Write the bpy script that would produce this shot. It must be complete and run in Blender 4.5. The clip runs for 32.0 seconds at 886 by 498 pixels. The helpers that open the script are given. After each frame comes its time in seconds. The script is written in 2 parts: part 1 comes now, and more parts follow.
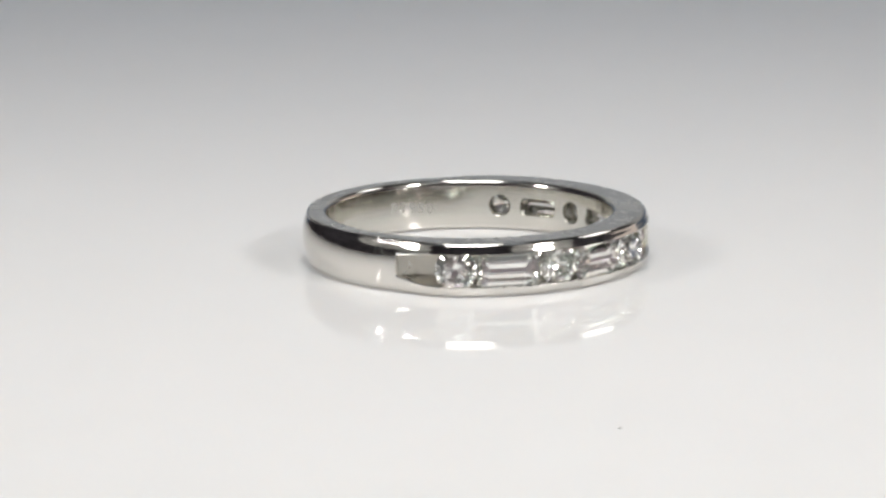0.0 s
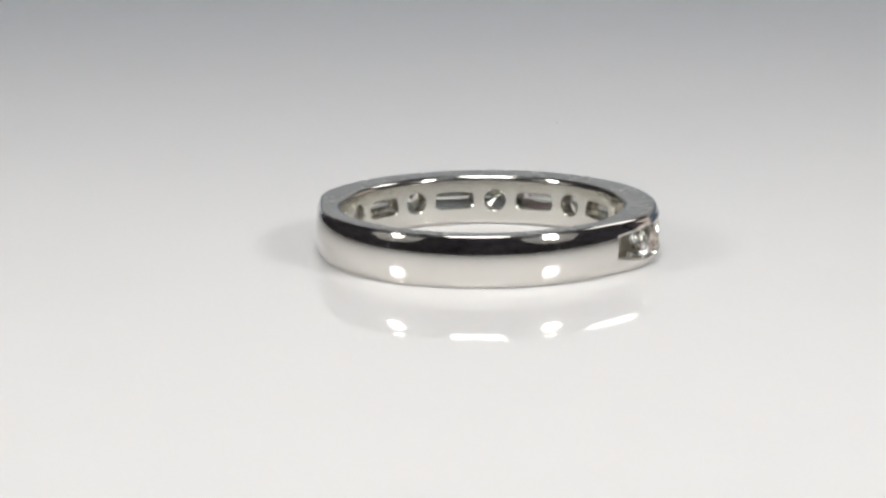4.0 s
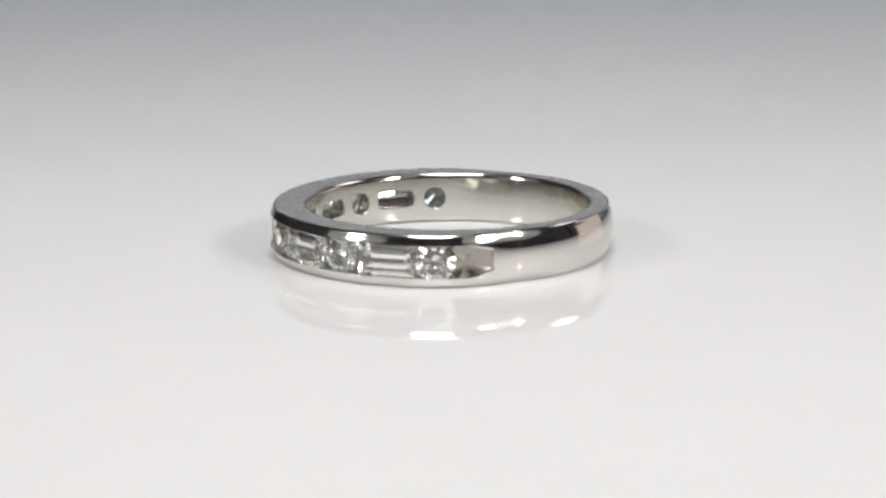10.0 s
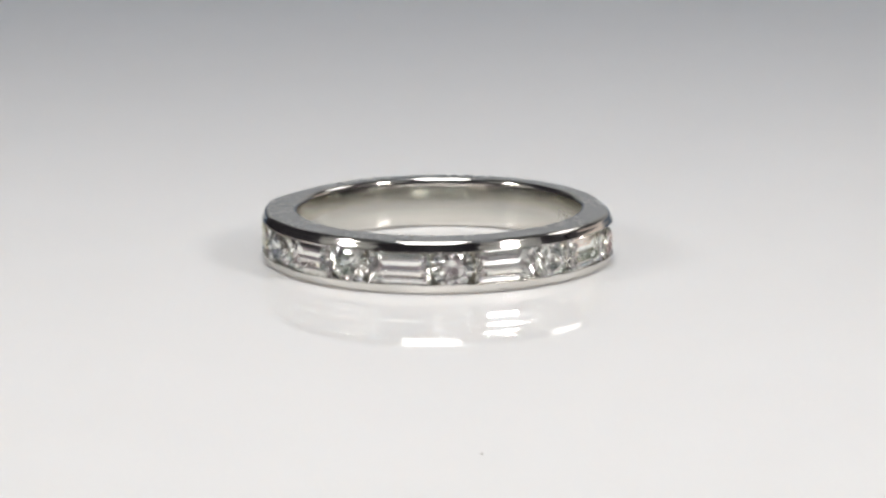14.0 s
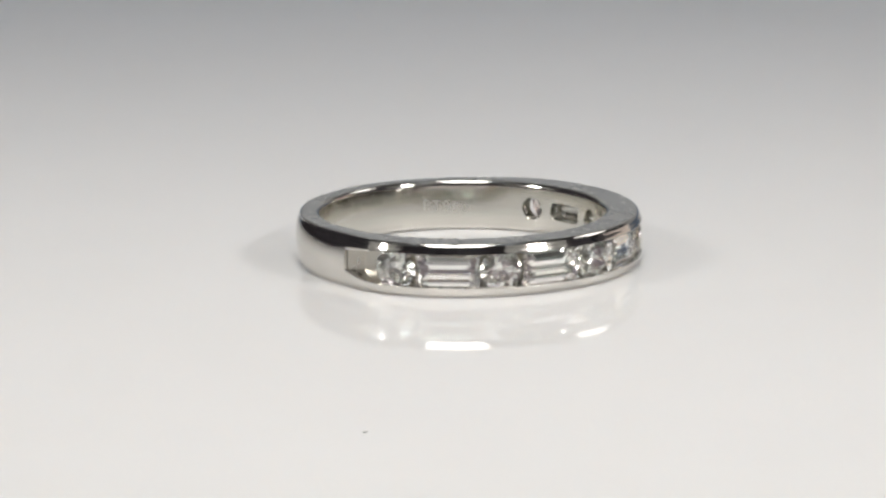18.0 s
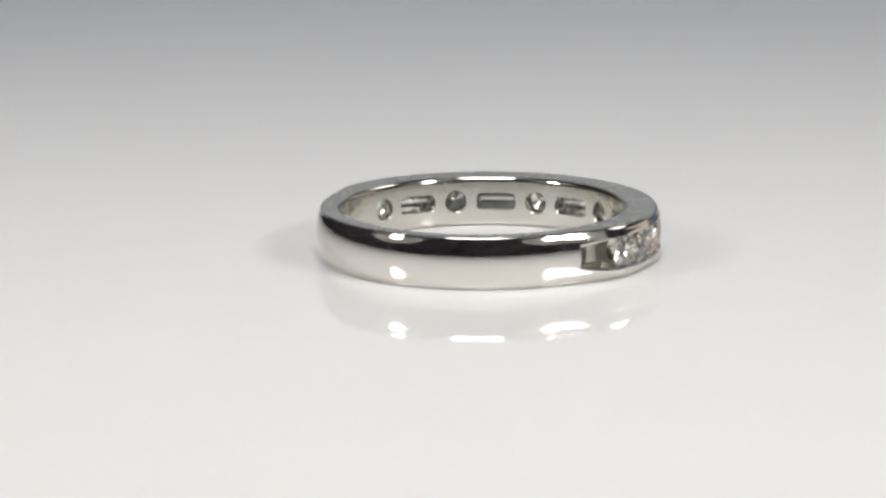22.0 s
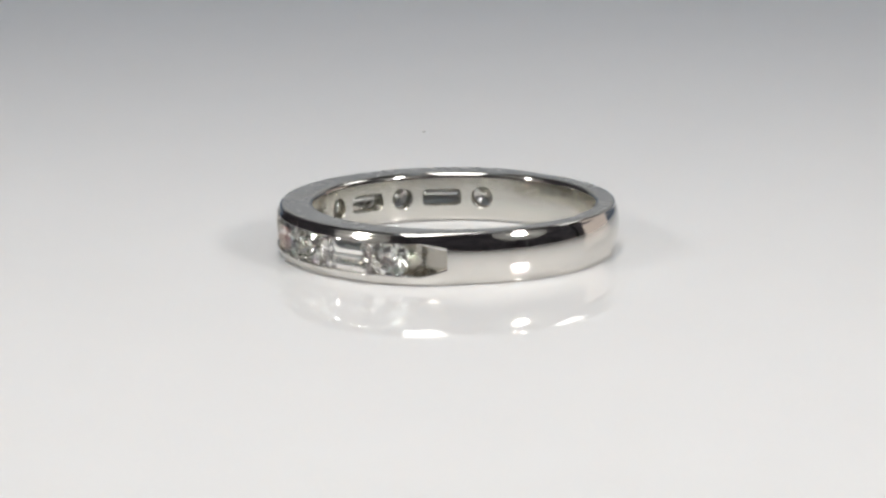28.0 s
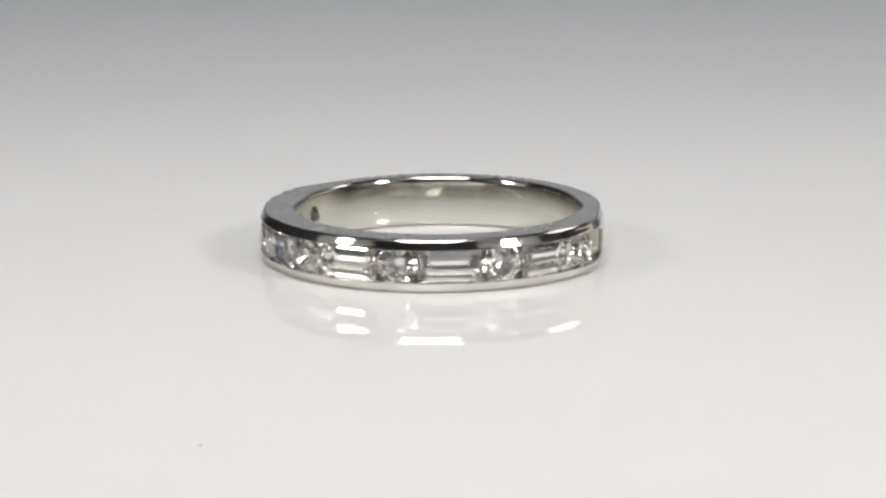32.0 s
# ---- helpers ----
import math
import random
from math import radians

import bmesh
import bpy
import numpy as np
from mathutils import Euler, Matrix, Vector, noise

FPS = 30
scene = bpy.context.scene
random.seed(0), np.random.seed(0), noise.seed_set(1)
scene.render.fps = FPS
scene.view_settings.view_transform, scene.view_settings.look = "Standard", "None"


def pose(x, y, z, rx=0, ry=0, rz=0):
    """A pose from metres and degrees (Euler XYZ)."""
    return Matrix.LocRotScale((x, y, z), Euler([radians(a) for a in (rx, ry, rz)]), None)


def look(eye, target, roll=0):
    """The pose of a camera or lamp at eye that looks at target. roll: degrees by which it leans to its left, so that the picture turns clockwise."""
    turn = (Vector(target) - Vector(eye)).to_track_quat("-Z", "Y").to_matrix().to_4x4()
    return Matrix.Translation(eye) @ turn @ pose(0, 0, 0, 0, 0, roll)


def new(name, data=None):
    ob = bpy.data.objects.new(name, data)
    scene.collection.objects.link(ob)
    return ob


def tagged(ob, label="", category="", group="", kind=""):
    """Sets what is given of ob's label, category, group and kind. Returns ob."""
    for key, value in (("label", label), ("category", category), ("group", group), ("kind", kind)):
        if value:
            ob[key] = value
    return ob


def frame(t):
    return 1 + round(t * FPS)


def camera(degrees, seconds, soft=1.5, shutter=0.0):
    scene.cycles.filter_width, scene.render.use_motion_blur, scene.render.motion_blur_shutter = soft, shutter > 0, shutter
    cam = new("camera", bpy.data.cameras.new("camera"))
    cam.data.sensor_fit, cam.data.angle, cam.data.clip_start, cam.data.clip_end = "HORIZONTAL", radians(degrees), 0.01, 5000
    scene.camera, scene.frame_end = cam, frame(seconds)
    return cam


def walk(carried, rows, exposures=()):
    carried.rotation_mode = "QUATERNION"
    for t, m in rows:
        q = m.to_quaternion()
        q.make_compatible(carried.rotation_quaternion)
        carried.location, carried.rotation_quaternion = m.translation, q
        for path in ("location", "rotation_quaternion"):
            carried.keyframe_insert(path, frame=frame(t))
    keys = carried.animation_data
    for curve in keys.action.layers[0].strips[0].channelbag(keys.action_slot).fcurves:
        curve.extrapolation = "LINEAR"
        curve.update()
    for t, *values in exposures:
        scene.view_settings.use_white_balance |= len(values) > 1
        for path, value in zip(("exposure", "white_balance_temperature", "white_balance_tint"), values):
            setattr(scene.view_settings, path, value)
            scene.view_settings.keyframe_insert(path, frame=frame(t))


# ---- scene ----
# ---- camera ----
SPIN = 360 / 18.925          # turn of the disc, degrees a second, anticlockwise from above
MM = 0.001
ZF, ZC = -0.78, 1.65         # floor and ceiling of the room
cam = camera(14.19, 32.0, soft=2.7)
EYE = pose(0, -0.19913, 0.04347, 90 - 12.231, 0, 0.289) @ pose(0, 0, 0, 0, 0, -0.419)
walk(cam, [(0.0, EYE), (32.0, EYE)], exposures=[
    (0.0, -0.28, 6520, 10), (5.0, -0.28, 6500, 10), (7.0, -0.28, 6480, 11), (13.0, -0.28, 6480, 11), (16.0, -0.33, 6550, 10), (17.0, -0.35, 6580, 10),
    (18.5, -0.36, 6620, 10), (20.5, -0.35, 6590, 10), (22.5, -0.29, 6530, 10), (26.0, -0.29, 6510, 10), (28.0, -0.33, 6480, 10), (30.0, -0.33, 6540, 10), (32.0, -0.33, 6570, 10)])

# ---- world and lights ----
world = bpy.data.worlds.new("world")
world.use_nodes = True
world.node_tree.nodes["Background"].inputs[0].default_value = (0.5, 0.55, 0.6, 1)
world.node_tree.nodes["Background"].inputs[1].default_value = 0.02
scene.world = world
scene.cycles.max_bounces, scene.cycles.transmission_bounces, scene.cycles.glossy_bounces = 24, 24, 16
scene.cycles.sample_clamp_indirect = 60

RING = Vector((0.0, 0.0, 0.0015))     # what the lamps are aimed at


def area_lamp(name, m, shape, sx, sy, watts, colour, spread=180):
    data = bpy.data.lights.new(name, "AREA")
    data.shape, data.size, data.size_y, data.energy, data.color = shape, sx, sy, watts, colour
    data.spread = radians(spread)
    ob = new(name, data)
    ob.matrix_world = m
    return ob


def lamp_place(azimuth, elevation, distance):
    """A place seen from the ring: azimuth in degrees from the camera's side, to the right."""
    a, e = radians(azimuth), radians(elevation)
    return RING + distance * Vector((math.cos(e) * math.sin(a), -math.cos(e) * math.cos(a), math.sin(e)))


LAMPS = [lamp_place(-67, 33, 0.26), lamp_place(51, 33, 0.26)]
PANEL = Vector((-0.012, -0.08, 0.24))           # the flat light over the front of the disc
PANEL_AIM = look(PANEL, (-0.005, 0, 0))
SIDE = lamp_place(110, 40, 0.25)                # a smaller one over its side
SIDE_AIM = look(SIDE, RING)
for place, watts in zip(LAMPS, (0.120, 0.156)):
    area_lamp("lamp_light", look(place, RING) @ pose(0, 0, -0.012), "ELLIPSE", 0.040, 0.050, watts, (1.0, 0.985, 0.965), 135)
area_lamp("panel_light", PANEL_AIM @ pose(0, 0, -0.0005), "RECTANGLE", 0.12, 0.19, 0.168, (1.0, 0.99, 0.97), 95)
area_lamp("side_panel_light", SIDE_AIM @ pose(0, 0, -0.0005), "RECTANGLE", 0.10, 0.06, 0.026, (1.0, 0.985, 0.97), 110)
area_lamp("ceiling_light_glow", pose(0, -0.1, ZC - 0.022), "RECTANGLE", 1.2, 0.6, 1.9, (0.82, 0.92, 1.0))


# ---- materials ----
def material(name, colour, rough=0.5, metal=0.0, ior=1.5, grain=0.0, scale=200.0, bump=0.0, bump_scale=800.0, rough_vary=0.0, transmission=0.0, stretch=(1, 1, 1), scuff=0.0, scuff_scale=3000.0):
    """A principled surface with a broad and a fine variation of its colour, roughness and relief."""
    m = bpy.data.materials.new(name)
    m.use_nodes = True
    n, l = m.node_tree.nodes, m.node_tree.links
    b = n["Principled BSDF"]
    b.inputs["Base Color"].default_value = (*colour, 1)
    b.inputs["Roughness"].default_value = rough
    b.inputs["Metallic"].default_value = metal
    b.inputs["IOR"].default_value = ior
    b.inputs["Transmission Weight"].default_value = transmission
    co = n.new("ShaderNodeTexCoord")
    mp = n.new("ShaderNodeMapping")
    mp.inputs["Scale"].default_value = stretch
    l.new(co.outputs["Object"], mp.inputs["Vector"])
    if grain or rough_vary:
        broad, fine, mix = n.new("ShaderNodeTexNoise"), n.new("ShaderNodeTexNoise"), n.new("ShaderNodeMath")
        broad.inputs["Scale"].default_value, fine.inputs["Scale"].default_value = scale * 0.13, scale
        fine.inputs["Detail"].default_value = 6
        mix.operation = "ADD"
        for t in (broad, fine):
            l.new(mp.outputs["Vector"], t.inputs["Vector"])
        l.new(broad.outputs["Fac"], mix.inputs[0])
        l.new(fine.outputs["Fac"], mix.inputs[1])
    if grain:
        ramp = n.new("ShaderNodeMapRange")
        ramp.inputs[1].default_value, ramp.inputs[2].default_value = 0.6, 1.4
        ramp.inputs[3].default_value, ramp.inputs[4].default_value = 1 - grain, 1 + grain
        l.new(mix.outputs[0], ramp.inputs[0])
        tint = n.new("ShaderNodeVectorMath")
        tint.operation = "SCALE"
        tint.inputs[0].default_value = colour
        l.new(ramp.outputs[0], tint.inputs["Scale"])
        l.new(tint.outputs[0], b.inputs["Base Color"])
    if rough_vary:
        rr = n.new("ShaderNodeMapRange")
        rr.inputs[1].default_value, rr.inputs[2].default_value = 0.6, 1.4
        rr.inputs[3].default_value, rr.inputs[4].default_value = max(0.0, rough - rough_vary), rough + rough_vary
        l.new(mix.outputs[0], rr.inputs[0])
        l.new(rr.outputs[0], b.inputs["Roughness"])
    if bump:
        bt, bp = n.new("ShaderNodeTexNoise"), n.new("ShaderNodeBump")
        bt.inputs["Scale"].default_value, bt.inputs["Detail"].default_value = bump_scale, 4
        bp.inputs["Strength"].default_value, bp.inputs["Distance"].default_value = 1.0, bump
        l.new(mp.outputs["Vector"], bt.inputs["Vector"])
        l.new(bt.outputs["Fac"], bp.inputs["Height"])
        l.new(bp.outputs["Normal"], b.inputs["Normal"])
        if scuff:
            st, sp = n.new("ShaderNodeTexNoise"), n.new("ShaderNodeBump")
            st.inputs["Scale"].default_value, st.inputs["Detail"].default_value = scuff_scale, 3
            sp.inputs["Strength"].default_value, sp.inputs["Distance"].default_value = 1.0, scuff
            l.new(mp.outputs["Vector"], st.inputs["Vector"])
            sm = n.new("ShaderNodeMapRange")
            sm.inputs[1].default_value, sm.inputs[2].default_value = 0.56, 0.72
            l.new(st.outputs["Fac"], sm.inputs[0])
            l.new(sm.outputs[0], sp.inputs["Height"])
            l.new(bp.outputs["Normal"], sp.inputs["Normal"])
            l.new(sp.outputs["Normal"], b.inputs["Normal"])
    return m


PLATINUM = material("polished_platinum", (0.705, 0.685, 0.648), 0.08, 1.0, grain=0.03, scale=900, rough_vary=0.03, bump=1.3e-5, bump_scale=420, scuff=1.2e-6, scuff_scale=2400)
WORN = material("worn_platinum", (0.665, 0.65, 0.605), 0.14, 1.0, grain=0.04, scale=1500, rough_vary=0.03, bump=2.0e-6, bump_scale=600, stretch=(1, 1, 30))
BRUSHED = material("brushed_platinum", (0.75, 0.74, 0.715), 0.26, 1.0, grain=0.05, scale=2000, rough_vary=0.05, bump=4e-6, bump_scale=1500)
SATIN = material("satin_platinum", (0.58, 0.555, 0.50), 0.30, 1.0, grain=0.06, scale=2500, rough_vary=0.06, bump=4e-6, bump_scale=3000)
DIAMOND = material("diamond", (1.0, 0.99, 0.955), 0.0, 0.0, ior=2.42, transmission=1.0)
diamond = DIAMOND.node_tree.nodes["Principled BSDF"]         # a breath of colour on its facets
diamond.inputs["Thin Film Thickness"].default_value, diamond.inputs["Thin Film IOR"].default_value = 900.0, 1.045
ACRYLIC = material("white_acrylic", (0.805, 0.80, 0.794), 0.04, 0.0, ior=1.43, grain=0.012, scale=90, rough_vary=0.012, bump=6e-7, bump_scale=300)
acrylic = ACRYLIC.node_tree.nodes["Principled BSDF"]       # light creeps a few millimetres under its skin
acrylic.inputs["Subsurface Weight"].default_value, acrylic.inputs["Subsurface Scale"].default_value = 0.6, 0.0016
acrylic.inputs["Subsurface Radius"].default_value = (1.0, 0.95, 0.9)
DUST = material("grey_dust", (0.52, 0.51, 0.50), 0.9, grain=0.2, scale=4000)
STAMP = material("stamped_metal", (0.58, 0.565, 0.54), 0.42, 1.0, grain=0.2, scale=5000)
PAINT = material("wall_paint", (0.78, 0.71, 0.74), 0.85, grain=0.60, scale=9, bump=4e-4, bump_scale=120)
WHITE_PAINT = material("ceiling_paint", (0.75, 0.75, 0.74), 0.9, grain=0.03, scale=8)
FLOORING = material("grey_flooring", (0.13, 0.125, 0.12), 0.6, grain=0.2, scale=14)
TABLE_TOP = material("dark_laminate", (0.05, 0.05, 0.052), 0.5, grain=0.2, scale=30)
BLACK_METAL = material("black_metal", (0.03, 0.03, 0.03), 0.4, 0.6, grain=0.1, scale=60)
TENT = material("painted_falloff_card", (0.5, 0.5, 0.5), 0.8, grain=0.03, scale=25)


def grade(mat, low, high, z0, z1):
    """Puts a light falloff into a card's colour, from low at the height z0 to high at z1 over its foot."""
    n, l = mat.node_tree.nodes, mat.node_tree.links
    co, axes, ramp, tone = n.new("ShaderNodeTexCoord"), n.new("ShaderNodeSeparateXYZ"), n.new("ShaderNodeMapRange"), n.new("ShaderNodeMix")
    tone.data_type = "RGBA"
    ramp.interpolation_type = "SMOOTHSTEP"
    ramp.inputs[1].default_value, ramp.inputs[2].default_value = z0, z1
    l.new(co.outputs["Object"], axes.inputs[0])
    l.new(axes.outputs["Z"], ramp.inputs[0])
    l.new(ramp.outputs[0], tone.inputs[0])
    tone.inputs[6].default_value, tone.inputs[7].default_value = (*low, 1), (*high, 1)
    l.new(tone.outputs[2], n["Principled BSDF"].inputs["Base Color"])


# painted tone: dims what the far disc mirrors, brightens what the ring's rim mirrors
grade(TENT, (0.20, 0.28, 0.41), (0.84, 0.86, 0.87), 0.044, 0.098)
CREAM = material("glowing_cream_card", (0.80, 0.68, 0.60), 0.8, grain=0.03, scale=25)
cream = CREAM.node_tree.nodes["Principled BSDF"]           # its brightness is added as emission, no lamp stands behind it
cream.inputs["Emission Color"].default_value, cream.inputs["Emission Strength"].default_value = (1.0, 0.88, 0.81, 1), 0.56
DIFFUSER = material("frosted_diffuser", (0.85, 0.85, 0.84), 0.6, grain=0.02, scale=60)
LAMP_WHITE = material("white_enamel", (0.82, 0.82, 0.80), 0.35, grain=0.02, scale=60)


# ---- mesh helpers ----
def link_mesh(name, bm, mat, parent=None, label="", sharp=None, inside=None):
    me = bpy.data.meshes.new(name)
    bmesh.ops.recalc_face_normals(bm, faces=bm.faces[:])
    bm.to_mesh(me)
    bm.free()
    me.materials.append(mat)
    if inside:
        me.materials.append(inside[0])
        me.materials.append(BRUSHED)
        me.polygons.foreach_set("material_index", [2 if abs(f.normal.z) > 0.99 else 1 if math.hypot(f.center.x, f.center.y) < inside[1] else 0 for f in me.polygons])
    if sharp is not None:
        me.polygons.foreach_set("use_smooth", [True] * len(me.polygons))
        me.set_sharp_from_angle(angle=radians(sharp))
    ob = new(name, me)
    ob.parent = parent
    return tagged(ob, label) if label else ob


def part(name, bm, mat, parent, label="", sharp=None, inside=None):
    return link_mesh(name, bm, mat, parent, label, sharp, inside)


def add_box(bm, lo, hi, bevel=0.0):
    m = Matrix.LocRotScale((Vector(lo) + Vector(hi)) / 2, None, Vector(hi) - Vector(lo))
    made = bmesh.ops.create_cube(bm, size=1, matrix=m)["verts"]
    if bevel:
        edges = list({e for v in made for e in v.link_edges})
        bmesh.ops.bevel(bm, geom=edges, offset=bevel, segments=2, affect="EDGES", profile=0.5)


def lathe(bm, outline, n=96):
    """Turns an outline of (radius, z) about the z axis; closed where the radius is 0."""
    rows = []
    for r, z in outline:
        if r < 1e-9:
            rows.append([bm.verts.new((0, 0, z))])
        else:
            rows.append([bm.verts.new((r * math.cos(2 * math.pi * k / n), r * math.sin(2 * math.pi * k / n), z)) for k in range(n)])
    for a, b in zip(rows, rows[1:]):
        for k in range(n):
            q = [a[k % len(a)], a[(k + 1) % n % len(a)], b[(k + 1) % n % len(b)], b[k % len(b)]]
            q = list(dict.fromkeys(q))
            if len(q) > 2:
                bm.faces.new(q)


def tube(bm, a, b, radius, n=16):
    """A capped rod from a to b."""
    d = Vector(b) - Vector(a)
    m = Matrix.Translation((Vector(a) + Vector(b)) / 2) @ d.to_track_quat("Z", "Y").to_matrix().to_4x4()
    bmesh.ops.create_cone(bm, cap_ends=True, segments=n, radius1=radius, radius2=radius, depth=d.length, matrix=m)


# ---- the room ----
def slab(name, lo, hi, mat, label):
    bm = bmesh.new()
    add_box(bm, lo, hi)
    return tagged(link_mesh(name, bm, mat), label, kind="structure")


slab("floor", (-1.6, -1.7, ZF - 0.1), (1.6, 1.1, ZF), FLOORING, "dull grey floor of the room")
slab("ceiling", (-1.6, -1.7, ZC), (1.6, 1.1, ZC + 0.1), WHITE_PAINT, "plain white painted ceiling")
slab("wall_north", (-1.5, 1.0, ZF), (1.5, 1.1, ZC), PAINT, "mottled pale grey painted wall")
slab("wall_south", (-1.5, -1.7, ZF), (1.5, -1.6, ZC), PAINT, "mottled pale grey painted wall")
slab("wall_east", (1.5, -1.7, ZF), (1.6, 1.1, ZC), PAINT, "mottled pale grey painted wall")
slab("wall_west", (-1.6, -1.7, ZF), (-1.5, 1.1, ZC), PAINT, "mottled pale grey painted wall")


# ---- the table and what carries the disc ----
TABLE_Z = -0.040


def make_table():
    ob = tagged(new("table"), "dark laminate work table under the turning disc", "table")
    ob.location = (0, 0, ZF)
    h = TABLE_Z - ZF
    bm = bmesh.new()
    add_box(bm, (-0.6, -0.55, h - 0.03), (0.6, 0.45, h), 0.003)
    part("tabletop", bm, TABLE_TOP, ob)
    for sx in (-0.55, 0.55):
        for sy in (-0.50, 0.40):
            bm = bmesh.new()
            add_box(bm, (sx - 0.025, sy - 0.025, 0), (sx + 0.025, sy + 0.025, h - 0.03), 0.003)
            part("leg", bm, BLACK_METAL, ob)
    return ob


def make_base():
    ob = tagged(new("turntable_base"), "round black motor base under the white disc", "turntable")
    ob.location = (0, 0, TABLE_Z)
    bm = bmesh.new()
    lathe(bm, [(0, 0), (0.088, 0), (0.09, 0.002), (0.09, 0.026), (0.087, 0.029), (0, 0.029)], 96)
    part("housing", bm, BLACK_METAL, ob, sharp=35)
    bm = bmesh.new()
    lathe(bm, [(0, 0.029), (0.03, 0.029), (0.03, 0.034), (0, 0.034)], 64)
    part("spindle", bm, BLACK_METAL, ob, sharp=35)
    return ob


DISC_R = 0.150


def make_disc():
    """The white turning disc; its top lies at z = 0 and its axis is the origin."""
    ob = tagged(new("display_turntable"), "glossy white acrylic turntable disc with a few dust specks", "turntable")
    bm = bmesh.new()
    lathe(bm, [(0, -0.006), (DISC_R - 0.001, -0.006), (DISC_R, -0.005), (DISC_R, -0.001), (DISC_R - 0.0003, -0.0003), (DISC_R - 0.001, 0), (0, 0)], 256)
    part("disc", bm, ACRYLIC, ob, sharp=8)
    return ob


make_table()
make_base()
disc = make_disc()


def add_speck(x, y, size, stretch, turn, seed):
    """A crumb of dust that lies on the disc and turns with it."""
    rnd = random.Random(seed)
    bm = bmesh.new()
    bmesh.ops.create_icosphere(bm, subdivisions=2, radius=1)
    for v in bm.verts:
        v.co *= 1 + rnd.uniform(-0.25, 0.25)
        v.co = Vector((v.co.x * size * stretch, v.co.y * size, max(v.co.z, -0.4) * size * 0.45 + size * 0.18)) * MM
    speck = part("dust_speck", bm, DUST, disc, "tiny grey dust speck", sharp=60)
    speck.matrix_local = pose(x * MM, y * MM, 0, 0, 0, turn)


add_speck(42.56, 3.65, 0.10, 1.2, 20, 1)
add_speck(7.41, -38.36, 0.10, 1.8, 70, 2)


# ---- the lamps ----
def make_lamp(place):
    """A small desk lamp whose round bell shade is aimed at the ring; its foot stands on the table."""
    ob = tagged(new("desk_lamp"), "white desk lamp with a wide round bell shade, lit", "lamp", "lamps beside the turntable")
    foot = Vector((place.x * 1.65, place.y * 1.65, TABLE_Z))
    ob.location = foot
    m = Matrix.Translation(-foot) @ look(place, RING)
    bm = bmesh.new()
    lathe(bm, [(0, 0.020), (0.020, 0.020), (0.030, 0.010), (0.036, -0.002), (0.050, -0.024), (0.072, -0.048), (0.0735, -0.047), (0.052, -0.022), (0.038, 0.000), (0.032, 0.012), (0.021, 0.022), (0, 0.022)], 48)
    bmesh.ops.transform(bm, matrix=m, verts=bm.verts[:])
    shade = part("shade", bm, LAMP_WHITE, ob, sharp=50)
    bm = bmesh.new()
    bmesh.ops.create_uvsphere(bm, u_segments=20, v_segments=12, radius=1)
    bmesh.ops.transform(bm, matrix=m @ Matrix.Translation((0, 0, -0.001)) @ Matrix.Diagonal((0.0205, 0.0255, 0.0095, 1)), verts=bm.verts[:])
    part("bulb", bm, DIFFUSER, shade, "frosted white oval bulb", sharp=60)
    bm = bmesh.new()
    lathe(bm, [(0, 0), (0.05, 0), (0.05, 0.008), (0.047, 0.010), (0, 0.010)], 48)
    part("foot", bm, LAMP_WHITE, ob, sharp=40)
    back = m @ Vector((0, 0, 0.021))
    knee = Vector((0, 0, back.z + 0.02))
    bm = bmesh.new()
    tube(bm, (0, 0, 0.008), knee, 0.005)
    part("stem", bm, LAMP_WHITE, ob, sharp=40)
    bm = bmesh.new()
    tube(bm, knee, back, 0.004)
    part("arm", bm, LAMP_WHITE, ob, sharp=40)
    return ob


for place in LAMPS:
    make_lamp(place)


def make_panel(place, aim, foot, half_w, half_h):
    """A flat light on a stand that stands outside the disc, tilted down at the ring."""
    ob = tagged(new("panel_light_stand"), "flat black light panel on a black stand, lit", "lamp", "light panels over the turntable")
    foot = Vector((foot[0], foot[1], TABLE_Z))
    ob.location = foot
    m = Matrix.Translation(-foot) @ aim
    bm = bmesh.new()
    add_box(bm, (-half_w - 0.010, -half_h - 0.010, 0.003), (half_w + 0.010, half_h + 0.010, 0.018), 0.002)
    bmesh.ops.transform(bm, matrix=m, verts=bm.verts[:])
    housing = part("housing", bm, BLACK_METAL, ob)
    bm = bmesh.new()
    add_box(bm, (-half_w - 0.004, -half_h - 0.004, 0.0006), (half_w + 0.004, half_h + 0.004, 0.0028), 0.0004)
    bmesh.ops.transform(bm, matrix=m, verts=bm.verts[:])
    part("diffuser", bm, DIFFUSER, housing, "frosted white diffuser plate")
    bm = bmesh.new()
    lathe(bm, [(0, 0), (0.07, 0), (0.07, 0.010), (0.066, 0.013), (0, 0.013)], 48)
    part("foot", bm, BLACK_METAL, ob, sharp=40)
    back = m @ Vector((0, 0, 0.016))
    bm = bmesh.new()
    tube(bm, (0, 0, 0.01), (0, 0, back.z), 0.007)
    part("pole", bm, BLACK_METAL, ob, sharp=40)
    bm = bmesh.new()
    tube(bm, (0, 0, back.z - 0.002), back, 0.005)
    part("arm", bm, BLACK_METAL, ob, sharp=40)
    return ob


make_panel(PANEL, PANEL_AIM, (PANEL.x, 0.29), 0.06, 0.095)
make_panel(SIDE, SIDE_AIM, (0.31, 0.02), 0.05, 0.03)


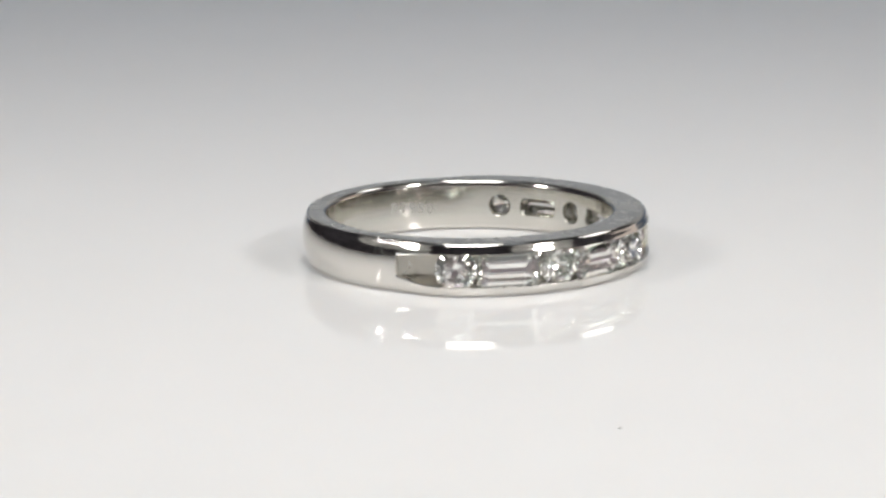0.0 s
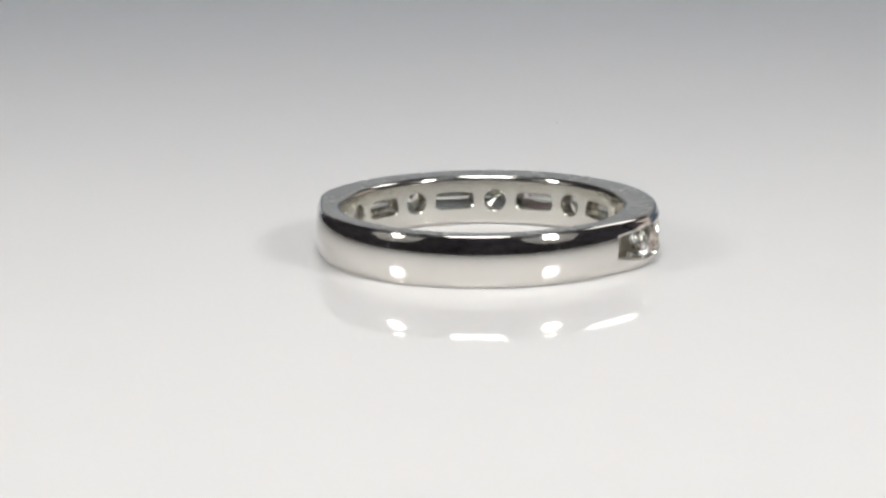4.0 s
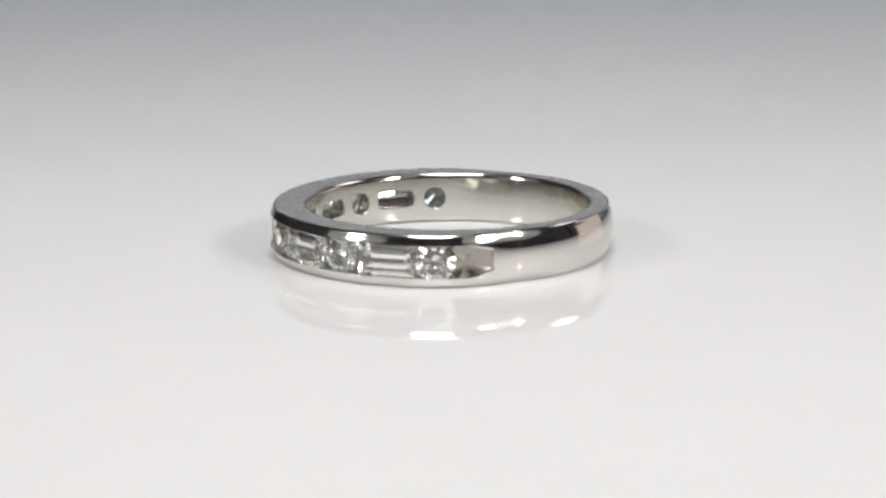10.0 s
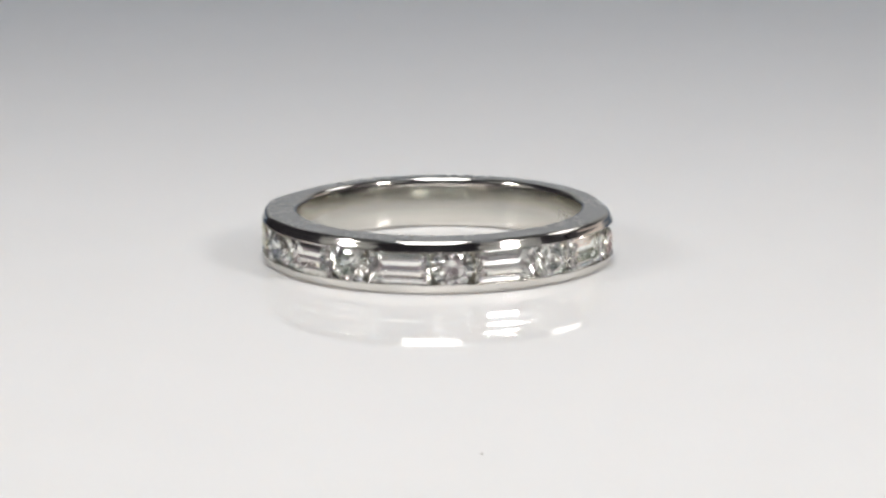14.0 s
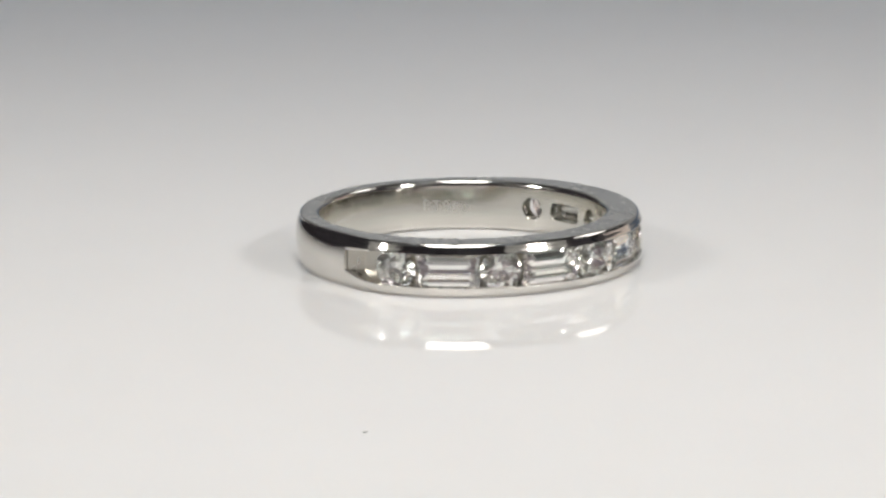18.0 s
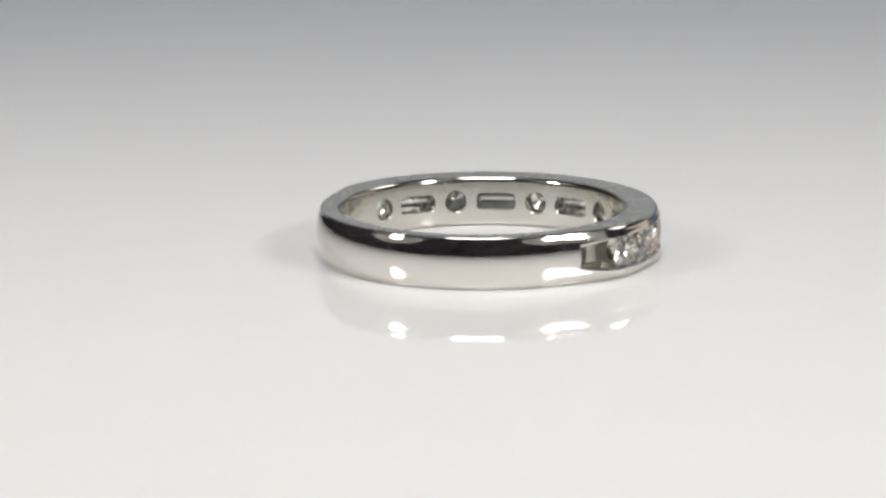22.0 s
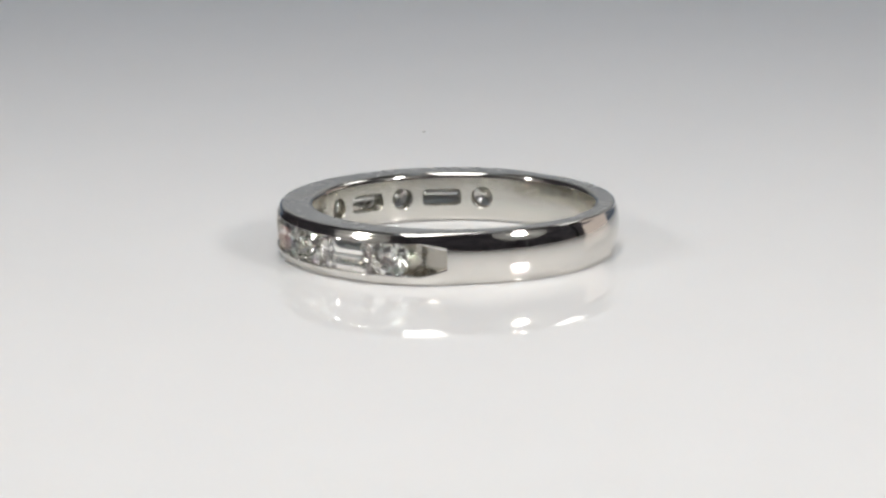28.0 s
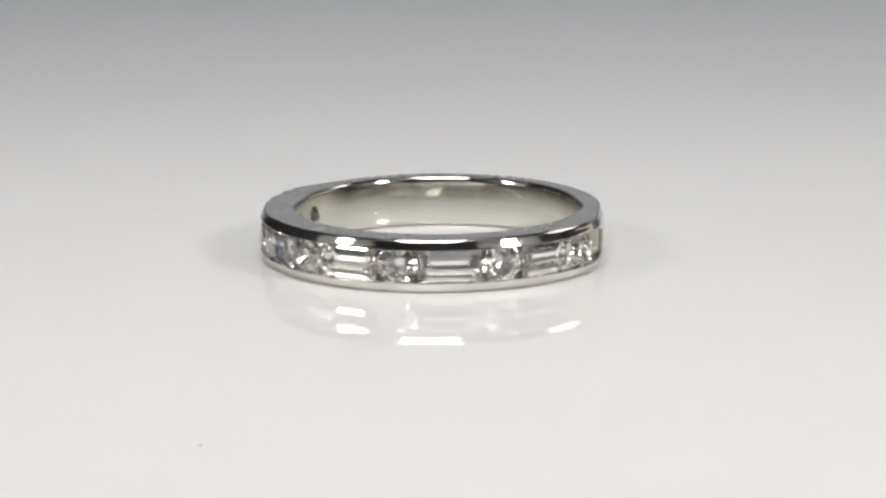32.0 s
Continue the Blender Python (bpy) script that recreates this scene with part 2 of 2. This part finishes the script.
def make_card(lo, hi, mat, label):
    """A standing card of the backdrop."""
    bm = bmesh.new()
    base = Vector(((lo[0] + hi[0]) / 2, (lo[1] + hi[1]) / 2, lo[2]))
    add_box(bm, Vector(lo) - base, Vector(hi) - base, 0.0008)
    ob = tagged(link_mesh("backdrop_card", bm, mat), label, "backdrop", "cards round the turntable")
    ob.location = base
    return ob


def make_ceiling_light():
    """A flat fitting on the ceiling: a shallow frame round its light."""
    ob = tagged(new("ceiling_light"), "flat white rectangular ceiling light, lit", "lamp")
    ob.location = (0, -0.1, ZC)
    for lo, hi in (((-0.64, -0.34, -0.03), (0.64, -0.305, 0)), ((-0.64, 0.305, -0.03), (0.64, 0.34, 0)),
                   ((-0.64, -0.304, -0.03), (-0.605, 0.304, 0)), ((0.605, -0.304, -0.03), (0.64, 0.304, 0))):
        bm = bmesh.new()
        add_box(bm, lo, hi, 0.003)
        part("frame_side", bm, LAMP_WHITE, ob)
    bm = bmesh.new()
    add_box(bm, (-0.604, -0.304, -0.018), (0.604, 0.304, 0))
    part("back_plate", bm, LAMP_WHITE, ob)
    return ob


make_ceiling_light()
make_card((-0.13, 0.200, TABLE_Z), (0.24, 0.205, 0.26), TENT, "backdrop card with a light falloff painted in, blue-grey to pale grey")
make_card((0.220, 0.043, TABLE_Z), (0.225, 0.198, 0.064), CREAM, "cream side card with a soft glow added to its surface")

# ---- the ring ----
# Millimetres and degrees in this part. Angles run from the middle of the stone-set half.
HEAD_AT = -8.8               # where that middle points on the disc at the start
HEIGHT = 2.95
INNER_R, INNER_BOW = 8.02, 0.040
FULL_A, FULL_B, END_A, END_B = 92.0, 95.3, -106.5, 104.2   # the channel keeps its full height to the first two, and ends at the others
PITCH = 17.22
LIP = 0.91                   # half the height of the channel's mouth
STONES = [((k - 5) * PITCH, "round" if k % 2 == 0 else "baguette") for k in range(11)]


def smooth(a, b, x):
    s = min(1.0, max(0.0, (x - a) / (b - a)))
    return s * s * (3 - 2 * s)


def inner_r(z, p=0.0):
    """The inner wall: nearly straight behind the stones, bowed in the plain half."""
    plain = smooth(94, 110, abs(p))
    low = min(0.0, z + 0.1)
    return INNER_R + 0.03 * plain + (1 - plain) * (0.012 * z * z + 0.06 * low * low) + plain * (INNER_BOW if z > -0.35 else 0.113) * (z + 0.35) ** 2


def ch_end(p):
    """How far from the middle the channel ends, on the side of p."""
    return END_B if p > 0 else -END_A


def outer_r(p, z):
    """The outside of the band at p degrees and z above mid height."""
    q = abs(p)
    top = 10.14 + 0.05 * math.exp(-(q / 26) ** 2) - 0.59 * smooth(86, 114, q) - 0.01 * smooth(110, 180, q)
    s = smooth(95, 113, q)
    bow, mid = 0.04 + 0.115 * s, 0.15 * s
    flat = 0.10 * s * min(0.0, z + 0.5) ** 2
    side = max(0.0, abs(z) - 0.88)
    return top - bow * (z - mid) ** 2 + flat - 0.16 * s * side * side - (1 - s) * (0.26 * side + 0.30 * side * side)


def lip(p, side=1):
    """From mid height to the upper or lower lip of the channel, which narrows to its ends."""
    q = abs(p)
    full = FULL_B if p > 0 else FULL_A
    narrow = 0.46 if side < 0 else 0.42 if p > 0 else 0.28
    return LIP - narrow * max(0.0, (q - full) / (ch_end(p) - full))


def across(p, j):
    """Heights across the channel's mouth, for j from -4 to 4."""
    return (bed_lip(p) if j < 0 else lip(p, j)) * j / 4


def bed_lip(p):
    """From mid height to the foot of the lower channel wall, which slopes past the last stones."""
    return min(lip(p, -1), LIP - 0.44 * smooth(91.1, 93.6, abs(p)))


def bed(p):
    """The radius of the channel's bed."""
    q = abs(p)
    start = 95.0 if p > 0 else 101.0
    ramp = max(0.0, (q - start) / (ch_end(p) - start))
    return 8.95 + (outer_r(ch_end(p), LIP - 0.34) - 0.11 - 8.95) * ramp


Z_IN, TOP = 1.16, HEIGHT / 2
ROUND_IN = 0.25


def z_out(p):
    """Where the outer wall ends and the rounded outer edge begins."""
    return 1.20 + 0.15 * smooth(90, 112, abs(p))


def spot(r, p, z):
    a = radians(p)
    return (r * math.cos(a) * MM, r * math.sin(a) * MM, (z + TOP) * MM)


def grid(bm, rows, closed=False):
    """Joins rows of points by quads."""
    vs = [[bm.verts.new(c) for c in row] for row in rows]
    for a, b in zip(vs, vs[1:]):
        for k in range(len(a) - 1):
            bm.faces.new((a[k], a[k + 1], b[k + 1], b[k]))
    return vs


def edge_profile(p, sign=1):
    """From the inner wall over the rounded inner edge and the flat face to the outer wall, upper or lower half."""
    pts = []
    ri = inner_r(sign * Z_IN, p)
    for k in range(9):
        a = radians(90 * k / 8)
        pts.append((ri + ROUND_IN * (1 - math.cos(a)), Z_IN + (TOP - Z_IN) * math.sin(a)))
    q = abs(p)
    e, zo = 0.25 - 0.08 * smooth(90, 112, q), z_out(p)
    last = radians(62 + 28 * smooth(90, 112, q))
    ro = outer_r(p, sign * zo)
    r0, r1 = pts[-1][0], ro - e
    for k in (0.03, 0.5, 0.97, 1.0):
        pts.append((r0 + (r1 - r0) * k, TOP))
    for k in range(1, 15):
        a = last * k / 14
        drop = (1 - math.cos(a)) / (1 - math.cos(last))
        pts.append((r1 + e * math.sin(a) / math.sin(last), TOP - (TOP - zo) * drop))
    return pts


def rail(sign):
    """One side of the channel with its face and rounded edges."""
    bm = bmesh.new()
    rows = []
    for k in range(213):
        p = END_A + (END_B - END_A) * k / 212
        pts = edge_profile(p, sign)
        c, f = lip(p, sign), bed(p)
        w = 0.035 + 0.065 * smooth(93, 96, abs(p))      # the bevel of the lip
        for j in range(1, 9):
            z = z_out(p) + (c + 0.9 * w - z_out(p)) * j / 8
            pts.append((outer_r(p, sign * z), z))
        ro = outer_r(p, sign * c)
        foot = bed_lip(p) if sign < 0 else c
        pts += [(ro - 0.33 * w, c + 0.28 * w), (ro - 1.1 * w, c), (ro - 1.2 * w - (ro - 1.2 * w - f) * 0.5, (c + foot) / 2), (f, foot)]
        rows.append([spot(r, p, sign * z) for r, z in pts])
    grid(bm, rows)
    bmesh.ops.remove_doubles(bm, verts=bm.verts[:], dist=1e-8)
    return bm


def hole_rim(kind, n):
    """Outline of a hole as n points (along the band, across it)."""
    pts = []
    for k in range(n):
        a = 2 * math.pi * k / n
        c, s = math.cos(a), math.sin(a)
        if kind == "round":
            pts.append((0.63 * c, 0.63 * s))
        else:
            w = (abs(c / 1.12) ** 5 + abs(s / 0.50) ** 5) ** -0.2
            pts.append((w * c, w * s))
    return pts


def gallery():
    """The inner wall and the channel's bed, with a hole through both behind every stone."""
    bm, floor_bm = bmesh.new(), bmesh.new()
    n = 64
    for k, (mid, kind) in enumerate(STONES):
        half = 7.1 if kind == "round" else PITCH - 7.1
        p0 = mid - (5.0 if k == 0 else half)
        p1 = mid + (5.0 if k == 10 else half)
        rim = hole_rim(kind, n)
        loops = []
        for side in ("in", "bed"):
            loop = []
            zmax = Z_IN if side == "in" else LIP
            r0 = INNER_R if side == "in" else 8.95
            scale = 1.04
            arc = math.degrees(1 / r0)
            for u, v in rim:
                # the point of the cell's border in the same direction
                du, dv = u * arc, v
                s = 1e9
                if du > 1e-9:
                    s = min(s, (p1 - mid) / du)
                if du < -1e-9:
                    s = min(s, (p0 - mid) / du)
                if dv > 1e-9:
                    s = min(s, zmax / dv)
                if dv < -1e-9:
                    s = min(s, -zmax / dv)
                col = []
                for j in range(7):
                    w = j / 6
                    f = s * (1 - w) + scale * w
                    z = dv * f
                    p = mid + du * f
                    col.append(spot(inner_r(z) if side == "in" else bed(p), p, z))
                loop.append(col)
            at = bm if side == "in" else floor_bm
            vs = grid(at, loop + loop[:1])
            # corners of the cell that the rays jump over
            loops.append([row[-1] for row in vs[:-1]])
            outer = [row[0] for row in vs[:-1]]
            for cp in (p0, p1):
                for cz in (-zmax, zmax):
                    c = at.verts.new(spot(inner_r(cz) if side == "in" else bed(cp), cp, cz))
                    near = sorted(range(n), key=lambda i: (outer[i].co - c.co).length)
                    i = next(i for i in range(n) if {i, (i + 1) % n} <= set(near[:6])
                             and ((abs(outer[i].co.z - c.co.z) < 1e-7) != (abs(outer[(i + 1) % n].co.z - c.co.z) < 1e-7)))
                    at.faces.new((outer[i], outer[(i + 1) % n], c))
        arc = math.degrees(1 / INNER_R)
        neck = [bm.verts.new(spot(INNER_R + 0.045, mid + u * arc, v)) for u, v in rim]
        rings = [loops[0], neck, [bm.verts.new(v.co) for v in loops[1]]]
        for a, b in zip(rings, rings[1:]):
            for i in range(n):
                bm.faces.new((a[i], a[(i + 1) % n], b[(i + 1) % n], b[i]))
    # the stretches past the last stones
    for sgn in (-1, 1):
        rows_in, rows_bed = [], []
        for k in range(27):
            p = sgn * (5 * PITCH + 5.0 + (ch_end(sgn) - 5 * PITCH - 5.0) * k / 26)
            rows_in.append([spot(inner_r(Z_IN * j / 8, p), p, Z_IN * j / 8) for j in range(-8, 9)])
            p = min(abs(p), ch_end(sgn) - 0.6) * sgn
            rows_bed.append([spot(bed(p), p, across(p, j)) for j in range(-4, 5)])
        grid(bm, rows_in)
        grid(floor_bm, rows_bed)
        # the step at the channel's end
        p = sgn * ch_end(sgn)
        q = p - sgn * 0.6
        grid(floor_bm, [[spot(bed(q), q, across(q, j)) for j in range(-4, 5)],
                        [spot(outer_r(p, across(p, j)) - 0.09, q, across(q, j)) for j in range(-4, 5)],
                        [spot(outer_r(p, across(p, j)) - 0.028, p - sgn * 0.15, across(p, j)) for j in range(-4, 5)],
                        [spot(outer_r(p, across(p, j)), p, across(p, j)) for j in range(-4, 5)]])
    for each in (bm, floor_bm):
        bmesh.ops.remove_doubles(each, verts=each.verts[:], dist=1e-8)
    return bm, floor_bm


def shank():
    """The plain half of the band."""
    bm = bmesh.new()
    rows = []
    for k in range(161):
        p = END_B + (360 - END_B + END_A) * k / 160
        p = p if p <= 180 else p - 360
        half = {}
        for sign in (1, -1):
            pts = [(inner_r(sign * Z_IN * j / 12, p), Z_IN * j / 12) for j in range(0, 12)] + edge_profile(p, sign)
            for j in range(1, 17):
                z = z_out(p) * (1 - j / 16)
                pts.append((outer_r(p, sign * z), z))
            half[sign] = pts
        rows.append([spot(r, p, z) for r, z in half[1]] + [spot(r, p, -z) for r, z in reversed(half[-1][:-1])])
    grid(bm, rows)
    bmesh.ops.remove_doubles(bm, verts=bm.verts[:], dist=1e-8)
    return bm


def hull(points):
    bm = bmesh.new()
    vs = [bm.verts.new(p) for p in points]
    made = bmesh.ops.convex_hull(bm, input=vs)
    loose = [g for g in made["geom_interior"] if isinstance(g, bmesh.types.BMVert)]
    bmesh.ops.delete(bm, geom=loose, context="VERTS")
    bmesh.ops.dissolve_limit(bm, angle_limit=radians(0.5), verts=bm.verts[:], edges=bm.edges[:])
    return bm


def brilliant(d):
    """A round brilliant of diameter d mm; girdle at z = 0, table up."""
    r, pts = d / 2, []
    for k in range(8):
        a = radians(45 * k + 22.5)
        b = radians(45 * k)
        pts.append((0.56 * r * math.cos(a), 0.56 * r * math.sin(a), 0.315 * r))
        pts.append((0.79 * r * math.cos(b), 0.79 * r * math.sin(b), 0.185 * r))
        pts.append((0.22 * r * math.cos(a), 0.22 * r * math.sin(a), -0.685 * r))
    for k in range(16):
        a = radians(22.5 * k)
        for z in (0.018, -0.018):
            pts.append((r * math.cos(a), r * math.sin(a), z * r))
    pts.append((0, 0, -0.87 * r))
    return hull([tuple(c * MM for c in p) for p in pts])


def step_cut(length, width):
    """A step-cut baguette; girdle at z = 0, table up, its length along x."""
    a, w = length / 2, width / 2
    pts = [(s * x, u * y, z) for s in (-1, 1) for u in (-1, 1) for x, y, z in (
        (a - 0.62, w - 0.44, 0.29), (a - 0.16, w - 0.20, 0.18), (a - 0.40, w - 0.21, 0.20), (a, w - 0.06, 0.02), (a - 0.06, w, 0.02),
        (a, w - 0.06, -0.02), (a - 0.06, w, -0.02), (a - 0.44, w - 0.42, -0.56),
        (a - 0.32, 0.30, -0.48))]
    pts += [(s * x, 0, z) for s in (-1, 1) for x, z in ((a - 0.30, 0.25), (a - 0.10, 0.12), (a - 0.14, -0.24), (a - 0.80, -1.06))]
    return hull([tuple(c * MM for c in p) for p in pts])


def stone_pose(p, girdle_r, spin=0.0, tilt=0.0):
    """Table outwards: the stone's z along the radius, its x along the band."""
    a = radians(p)
    out, along, up = Vector((math.cos(a), math.sin(a), 0)), Vector((-math.sin(a), math.cos(a), 0)), Vector((0, 0, 1))
    m = Matrix((along, up, along.cross(up))).transposed().to_4x4()
    return Matrix.Translation((girdle_r * out.x * MM, girdle_r * out.y * MM, TOP * MM)) @ m @ pose(0, 0, 0, tilt, 0, spin)


def stamp_text(parent, text, p_mid, z_mid, height):
    """Letters stamped into the inner wall, read from the ring's middle."""
    data = bpy.data.curves.new("stamp", "FONT")
    data.body, data.size, data.align_x, data.align_y = text, height * 1.4, "CENTER", "CENTER"
    data.space_character = 1.25
    tmp = new("stamp", data)
    me = bpy.data.meshes.new_from_object(tmp.evaluated_get(bpy.context.evaluated_depsgraph_get()))
    bpy.data.objects.remove(tmp)
    bm = bmesh.new()
    bm.from_mesh(me)
    bmesh.ops.triangulate(bm, faces=bm.faces[:])
    bmesh.ops.subdivide_edges(bm, edges=[e for e in bm.edges if e.calc_length() > 0.25], cuts=2)
    for v in bm.verts:
        z = v.co.y + z_mid - 0.10 * v.co.x
        q = p_mid - math.degrees(v.co.x / INNER_R)
        v.co = spot(inner_r(z, q) - 0.004, q, z)
    part("hallmark_stamp", bm, STAMP, parent, "small stamped letters PT950")


def make_ring():
    ob = tagged(new("diamond_ring"), "polished platinum ring channel-set with round and baguette diamonds", "ring")
    plain = part("shank", shank(), PLATINUM, ob, sharp=40, inside=(WORN, (INNER_R + 0.10) * MM))
    part("upper_rail", rail(1), PLATINUM, ob, sharp=40, inside=(WORN, 0.0))
    part("lower_rail", rail(-1), PLATINUM, ob, sharp=40, inside=(WORN, 0.0))
    wall_bm, bed_bm = gallery()
    part("gallery", wall_bm, WORN, ob, "inner wall with round and oblong holes behind the stones", sharp=40)
    part("channel_bed", bed_bm, SATIN, ob, "satin bed of the channel under the stones", sharp=40)
    first = {}
    rnd = random.Random(5)
    for mid, kind in STONES:
        name = "round_diamond" if kind == "round" else "baguette_diamond"
        label = "clear round brilliant-cut diamond" if kind == "round" else "clear step-cut baguette diamond"
        if kind in first:
            stone = new(name, first[kind].data)
            stone.parent = ob
            tagged(stone, label)
        else:
            stone = part(name, brilliant(2.32) if kind == "round" else step_cut(3.5, 2.02), DIAMOND, ob, label)
            first[kind] = stone
        stone.matrix_local = stone_pose(mid - (1.3 if mid > 80 else 0.0), 9.72, rnd.uniform(0, 45) if kind == "round" else 0.0, rnd.uniform(-2.0, 2.0))
    stamp_text(plain, "PT950", 115.2 - HEAD_AT, 1.42 - TOP, 0.62)
    return ob


ring = make_ring()
RING_R, RING_A = math.hypot(0.567, 1.192), math.degrees(math.atan2(-1.192, 0.567))


def motions():
    times = [k * 0.5 for k in range(65)]
    walk(disc, [(t, pose(0, 0, 0, 0, 0, SPIN * t)) for t in times])
    rows = []
    for t in times:
        a = radians(RING_A + SPIN * t)
        rows.append((t, pose(RING_R * MM * math.cos(a), RING_R * MM * math.sin(a), 0, 0, 0, HEAD_AT + SPIN * t)))
    walk(ring, rows)


motions()
